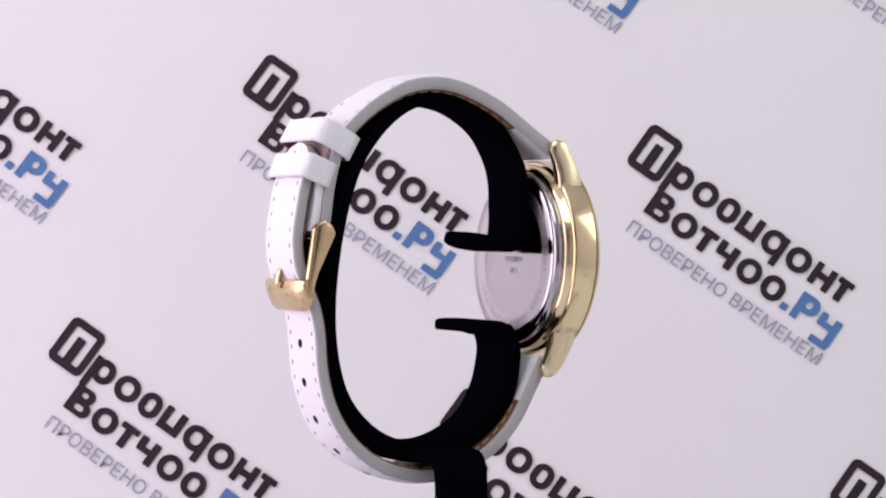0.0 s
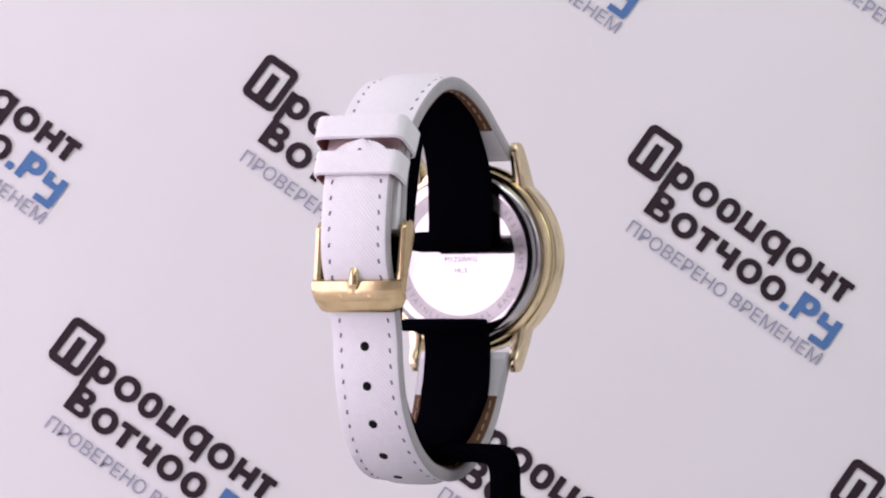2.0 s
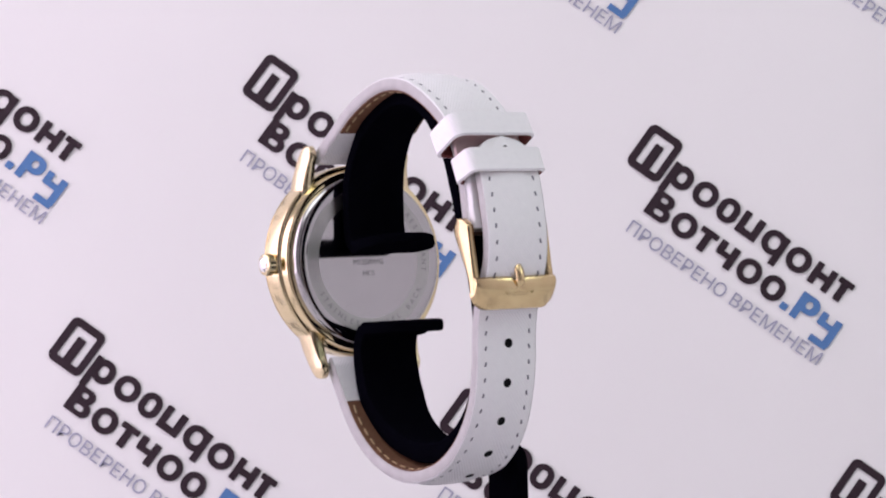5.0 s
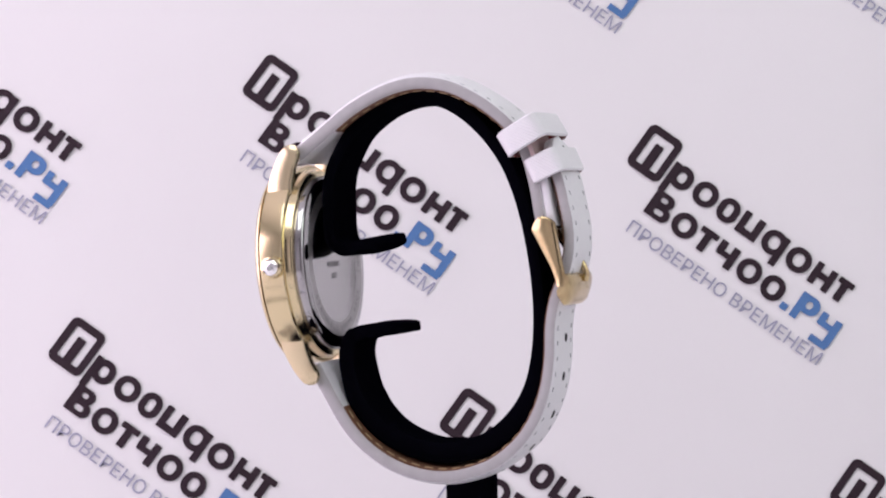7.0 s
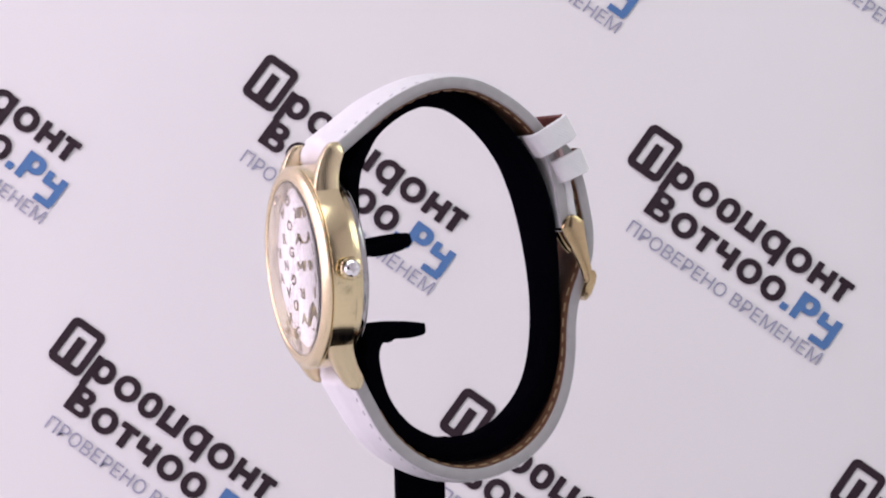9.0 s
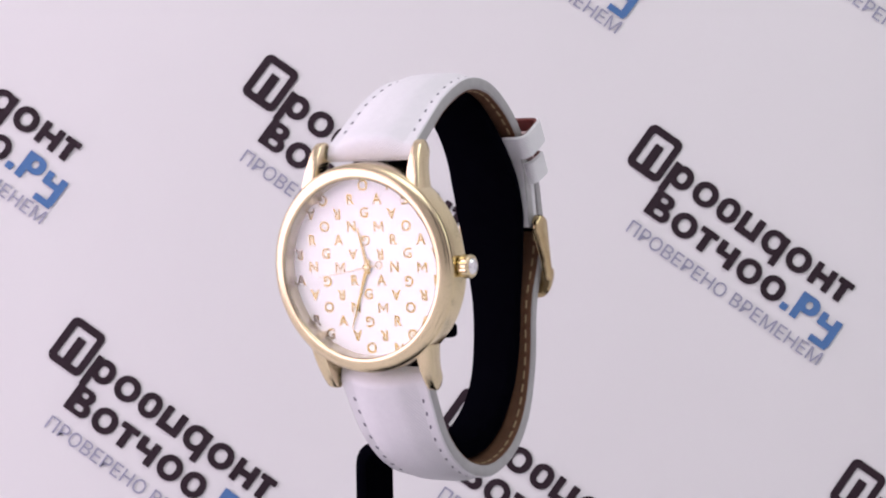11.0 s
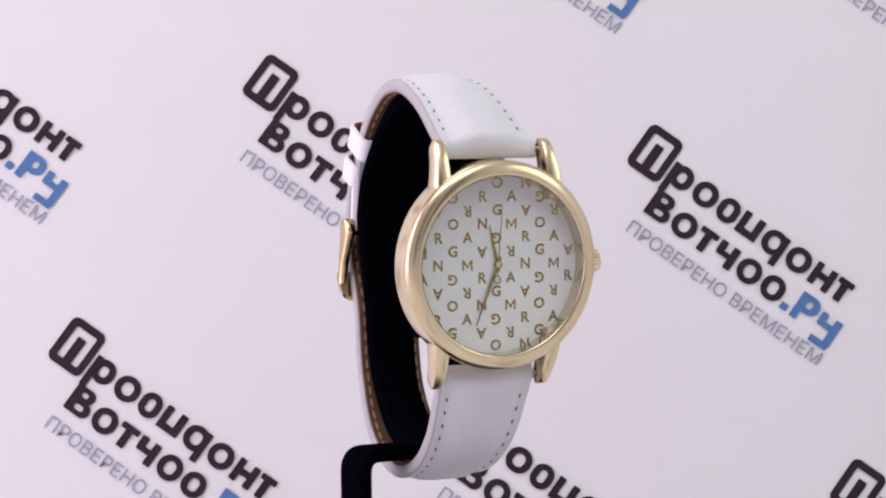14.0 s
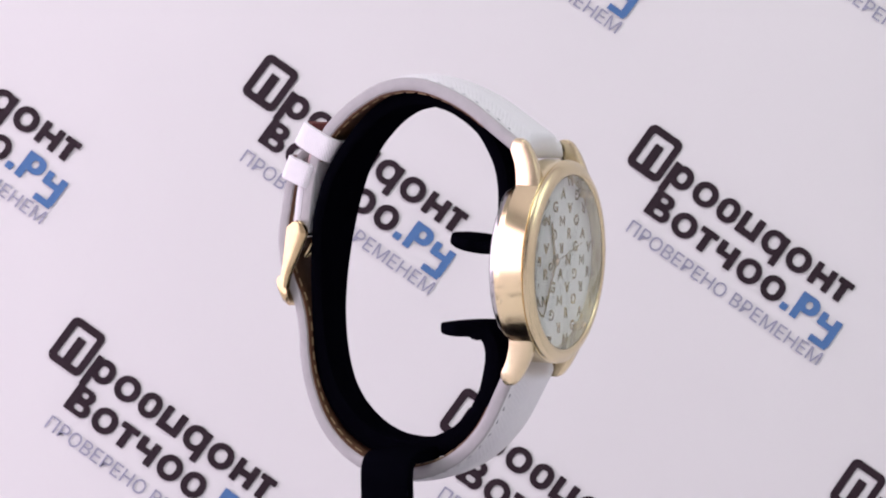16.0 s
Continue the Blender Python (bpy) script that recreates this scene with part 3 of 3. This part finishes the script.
def low_edge(s):
    return lerp(2.45, 1.95, s / (LOW.length * 0.65))


def low_pad(s):
    return lerp(1.6, 0.28, s / LOW.length * 2.1)


def low_section(s):
    u = s / LOW.length
    e = LOW.length - s
    w = low_width(s)
    if e < 5:
        w *= max(0.16, math.sqrt(max(0, 1 - (1 - e / 5) ** 2.2)))
    end = max(0.0, 1 - s / 2.2) ** 2
    return padded(w, low_edge(s) * (1 - 0.7 * end), low_pad(s) * (1 - end), min(2.35, w * 0.3))


EDGES = (1, 2, 3, 4, 16, 17, 18, 19, 20)
top_strap = part("top_strap", TOP.sweep(top_section, step=0.6, edge_faces=EDGES), LEATHER, watch, "white hatched leather strap half with buckle")
low_strap = part("low_strap", LOW.sweep(low_section, step=0.6, edge_faces=EDGES), LEATHER, watch, "white hatched leather strap half with holes")
for strap in (top_strap, low_strap):
    strap.data.materials.append(EDGE)
part("fold", TOP.sweep(lambda s: [(a + 1.0, o) for a, o in slab(14.0, 1.0, 1.9, 0.3)], TOP.length - 17.5, TOP.length - 11.0), PINK, top_strap, "pinkish underside of the folded leather")
part("fold", TOP.sweep(lambda s: slab(13.4, 1.0, 2.5, 0.4), TOP.length - 10.9), LEATHER_PLAIN, top_strap)
part("lining", TOP.sweep(lambda s: slab(lerp(18.2, 13.8, s / TOP.length * 1.25) - 0.7, -1.32, -0.95, 0.12), 9.3, TOP.length - 13.5), LINING, top_strap, "brown leather lining")
part("lining", LOW.sweep(lambda s: slab(min(low_width(s), 12.7 if LOW.length - s > 5 else 8) - 0.7 if LOW.length - s < 6 else low_width(s) - 0.7, -1.3, -0.9, 0.12), 9.0, LOW.length - 2.5), LINING, low_strap, "brown leather lining")


def pill(length, width, height):
    bm = bmesh.new()
    box_into(bm, (width, length, height), Matrix(), min(width, height) * 0.35, 2)
    me = bpy.data.meshes.new("stitch")
    bm.to_mesh(me)
    bm.free()
    me.transform(Matrix.Scale(MM, 4))
    return me


# strap stitches lie almost flush; groove shade is in their dark colour
stitch_mesh = pill(0.82, 0.4, 0.22)
stitch_mesh.materials.append(THREAD)
tan_mesh = pill(1.6, 0.35, 0.3)
tan_mesh.materials.append(TAN_THREAD)
for band, strap, width, thick, s0, s1 in ((TOP, top_strap, lambda s: lerp(18.2, 13.8, s / TOP.length * 1.25), lambda s: lerp(2.45, 2.1, s / TOP.length * 1.3), 5.5, TOP.length - 12),
                                          (LOW, low_strap, low_width, low_edge, 5.5, LOW.length - 5)):
    n = int((s1 - s0) / 2.65)
    for k in range(n + 1):
        s = s0 + (s1 - s0) * k / n
        for side in (-1, 1):
            part_of("stitch", stitch_mesh, None, strap, "", band.place(s, side * (width(s) / 2 - 1.75), thick(s) - 1.05 - 0.085) @ pose(0, 0, 0, 0, 0, 14 * side))
            if 10.5 < s < s1 - 5:
                part_of("stitch", tan_mesh, None, strap, "", band.place(s, side * (width(s) / 2 - 1.3), -1.36))

# holes
hole_bm = bmesh.new()
bmesh.ops.create_cone(hole_bm, cap_ends=True, segments=20, radius1=0.82, radius2=0.82, depth=0.12)
hole_mesh = bpy.data.meshes.new("hole")
hole_bm.to_mesh(hole_mesh)
hole_bm.free()
hole_mesh.transform(Matrix.Scale(MM, 4))


def length_at(band, y, z):
    i = min(range(len(band.pts)), key=lambda k: (band.pts[k].y - y) ** 2 + (band.pts[k].z - z) ** 2)
    return band.length * i / (len(band.pts) - 1)


s_first = length_at(LOW, 24.2, -15.6)
for k in range(-1, 6):
    s = s_first - 6.75 * (k - 0) if k >= 0 else s_first + 10.8
    if k < 5:
        part_of("hole", hole_mesh, HOLE, low_strap, "", LOW.place(s, 0, low_edge(s) - 1.05 + low_pad(s) - 0.02))
part_of("hole", hole_mesh, HOLE, low_strap, "", LOW.place(LOW.length - 2.2, 0, 1.27) @ Matrix.Scale(0.45, 4))


# keepers
def keeper(x, y, z, tilt, half, depth, length, name="keeper"):
    """A flat leather loop round the strap layers, its opening along the strap."""
    bm = bmesh.new()
    uv = bm.loops.layers.uv.new("UVMap")
    outer, inner = rounded(-half, -depth / 2, half, depth / 2, depth * 0.24, 7), rounded(-half + 0.95, -depth / 2 + 0.95, half - 0.95, depth / 2 - 0.95, depth * 0.16, 7)
    rows = []
    steps = [(outer, -length / 2 + 0.25), (outer, length / 2 - 0.25), (None, length / 2), (inner, length / 2 - 0.2), (inner, -length / 2 + 0.2), (None, -length / 2)]
    mid = [((a[0] + b[0]) / 2, (a[1] + b[1]) / 2) for a, b in zip(outer, inner)]
    for line, h in steps:
        rows.append([bm.verts.new((a, h, b)) for a, b in (line or mid)])
    n = len(outer)
    at = [0.0]
    for a, b in zip(outer, outer[1:] + outer[:1]):
        at.append(at[-1] + math.dist(a, b))
    for k in range(6):
        r0, r1 = rows[k], rows[(k + 1) % 6]
        for i in range(n):
            f = bm.faces.new((r0[i], r0[(i + 1) % n], r1[(i + 1) % n], r1[i]))
            f.material_index = 1 if k in (2, 3, 4) else 0
            for l in f.loops:
                idx = i if l.vert in (r0[i], r1[i]) else i + 1
                l[uv].uv = (at[idx], l.vert.co.y)
    ob = part(name, bm, LEATHER, watch, "white leather keeper loop lined in red-brown", mm_pose(x, y, z, tilt))
    ob.data.materials.append(KEEPER_IN)
    return ob


keeper(2.6, 20.4, 20.0, -60 + 180, 8.65, 8.3, 4.7)
keeper(2.0, 24.1, 14.6, -66 + 180, 8.0, 6.3, 4.6)

# buckle
BUCKLE_X = 1.6
bm = bmesh.new()
# the front plate, bowed along its width, with a notch for the tongue
cols = 49
rows = []
for i in range(cols):
    a = math.sin(math.pi / 2 * (-1 + 2 * i / (cols - 1)))
    x = a * 8.45
    bow = -0.8 * abs(a) ** 3
    corner = max(0.0, (abs(a) - 0.68) / 0.32)
    lift = 2.3 * (1 - math.sqrt(max(0.0, 1 - corner**2)))
    notch = -0.5 * math.exp(-((x / 1.0) ** 4))
    ring_v = []
    for dy, dz in ((-0.7, -0.2), (-0.1, 0.35 + notch), (0.45, 0.05 + notch), (0.85, -0.9), (0.85, -2.6), (0.45, -4.5), (-0.3, -5.3), (-0.8, -4.6), (-0.55, -2.4)):
        zz = dz + lift * max(0.0, (-dz - 0.6) / 4.7)
        ring_v.append(bm.verts.new((x, 28.4 + dy + bow - 0.14 * (-dz), -4.7 + zz)))
    rows.append(ring_v)
for r0, r1 in zip(rows, rows[1:]):
    for k in range(9):
        bm.faces.new((r0[k], r0[(k + 1) % 9], r1[(k + 1) % 9], r1[k]))
bm.faces.new(rows[0])
bm.faces.new(rows[-1])
buckle = part("buckle", bm, GOLD_BUCKLE, watch, "gold pin buckle fastened on the strap", mm_pose(BUCKLE_X, 0, 0))
for sx in (-1, 1):
    bm = bmesh.new()
    pts, _ = spline([(0, 23.5, 5.6), (0, 24.0, 3.6), (0, 25.1, 0.2), (0, 26.2, -3.2), (0, 26.7, -5.2), (0, 26.8, -6.6)], 0.4)
    rings = []
    for i, p in enumerate(pts):
        u = i / (len(pts) - 1)
        w = (4.5 * math.sqrt(min(1, 0.06 + u / 0.14)) if u < 0.14 else lerp(4.5, 2.2, (u - 0.14) / 0.58)) if u < 0.75 else lerp(2.2, 1.5, (u - 0.75) * 4)
        t = (pts[min(i + 1, len(pts) - 1)] - pts[max(i - 1, 0)]).normalized()
        n = Vector((0, -t.z, t.y))
        rings.append([bm.verts.new(p + n * o + Vector((sx * 7.85 + a, 0, 0))) for a, o in slab(1.7, -w / 2, w / 2, 0.72)])
    for r0, r1 in zip(rings, rings[1:]):
        for k in range(12):
            bm.faces.new((r0[k], r0[(k + 1) % 12], r1[(k + 1) % 12], r1[k]))
    bm.faces.new(rings[0])
    bm.faces.new(rings[-1])
    part("side_bar", bm, GOLD_BUCKLE, buckle)
bm = bmesh.new()
bmesh.ops.create_cone(bm, cap_ends=True, segments=16, radius1=0.7, radius2=0.7, depth=15.6, matrix=Matrix.Translation((0, 23.8, 3.2)) @ Matrix.Rotation(radians(90), 4, "Y"))
part("pin", bm, STEEL, buckle)
bm = bmesh.new()
pts, _ = spline([(0, 23.9, 3.4), (0, 26.0, 0.0), (0, 28.3, -2.4), (0, 29.25, -4.2), (0, 29.3, -6.0)], 0.3)
rings = []
for i, p in enumerate(pts):
    u = i / (len(pts) - 1)
    r = 0.85 * math.sqrt(max(0.3, 1 - max(0, (u - 0.93) / 0.07) ** 2))
    t = (pts[min(i + 1, len(pts) - 1)] - pts[max(i - 1, 0)]).normalized()
    n = Vector((0, -t.z, t.y))
    rings.append([bm.verts.new(p + n * 0.75 * r * math.sin(q * math.pi / 5) + Vector((r * math.cos(q * math.pi / 5), 0, 0))) for q in range(10)])
for r0, r1 in zip(rings, rings[1:]):
    for k in range(10):
        bm.faces.new((r0[k], r0[(k + 1) % 10], r1[(k + 1) % 10], r1[k]))
bm.faces.new(rings[0])
bm.faces.new(rings[-1])
part("tongue", bm, GOLD_BUCKLE, buckle)


# worn maker's script on the buckle, as plain strokes
for x, w, h in ((-2.7, 0.7, 0.4), (-1.8, 0.5, 0.22), (-1.0, 0.6, 0.28), (-0.1, 0.7, 0.2), (0.8, 0.6, 0.24), (1.7, 0.5, 0.2), (2.5, 0.2, 0.8), (2.9, 0.2, 0.5)):
    bm = bmesh.new()
    box_into(bm, (w, 0.12, h), Matrix.Translation((x, 28.86, -7.0 + 0.1 * math.sin(5 * x))), 0.03, 1)
    part("engraving", bm, ETCH_GOLD, buckle, "", None, False)


def motions():
    rows = [(k * 0.5, pose(AXIS_X, 0, 0, 0, 0, a)) for k, a in enumerate(TURN)]
    walk(stand, rows)
    walk(watch, rows)
    times = [k * 0.5 for k in range(33)]
    walk(second_pointer, [(t, DIAL_AT @ pose(0, 0, 0, 0, 312 + 34.5 * (t - 12.5), 0)) for t in times])
    walk(minute_pointer, [(t, DIAL_AT @ pose(0, 0, 0, 0, 200 + 0.575 * (t - 12.5), 0)) for t in times])
    walk(hour_pointer, [(t, DIAL_AT @ pose(0, 0, 0, 0, 346.6 + 0.048 * (t - 12.5), 0)) for t in times])


motions()
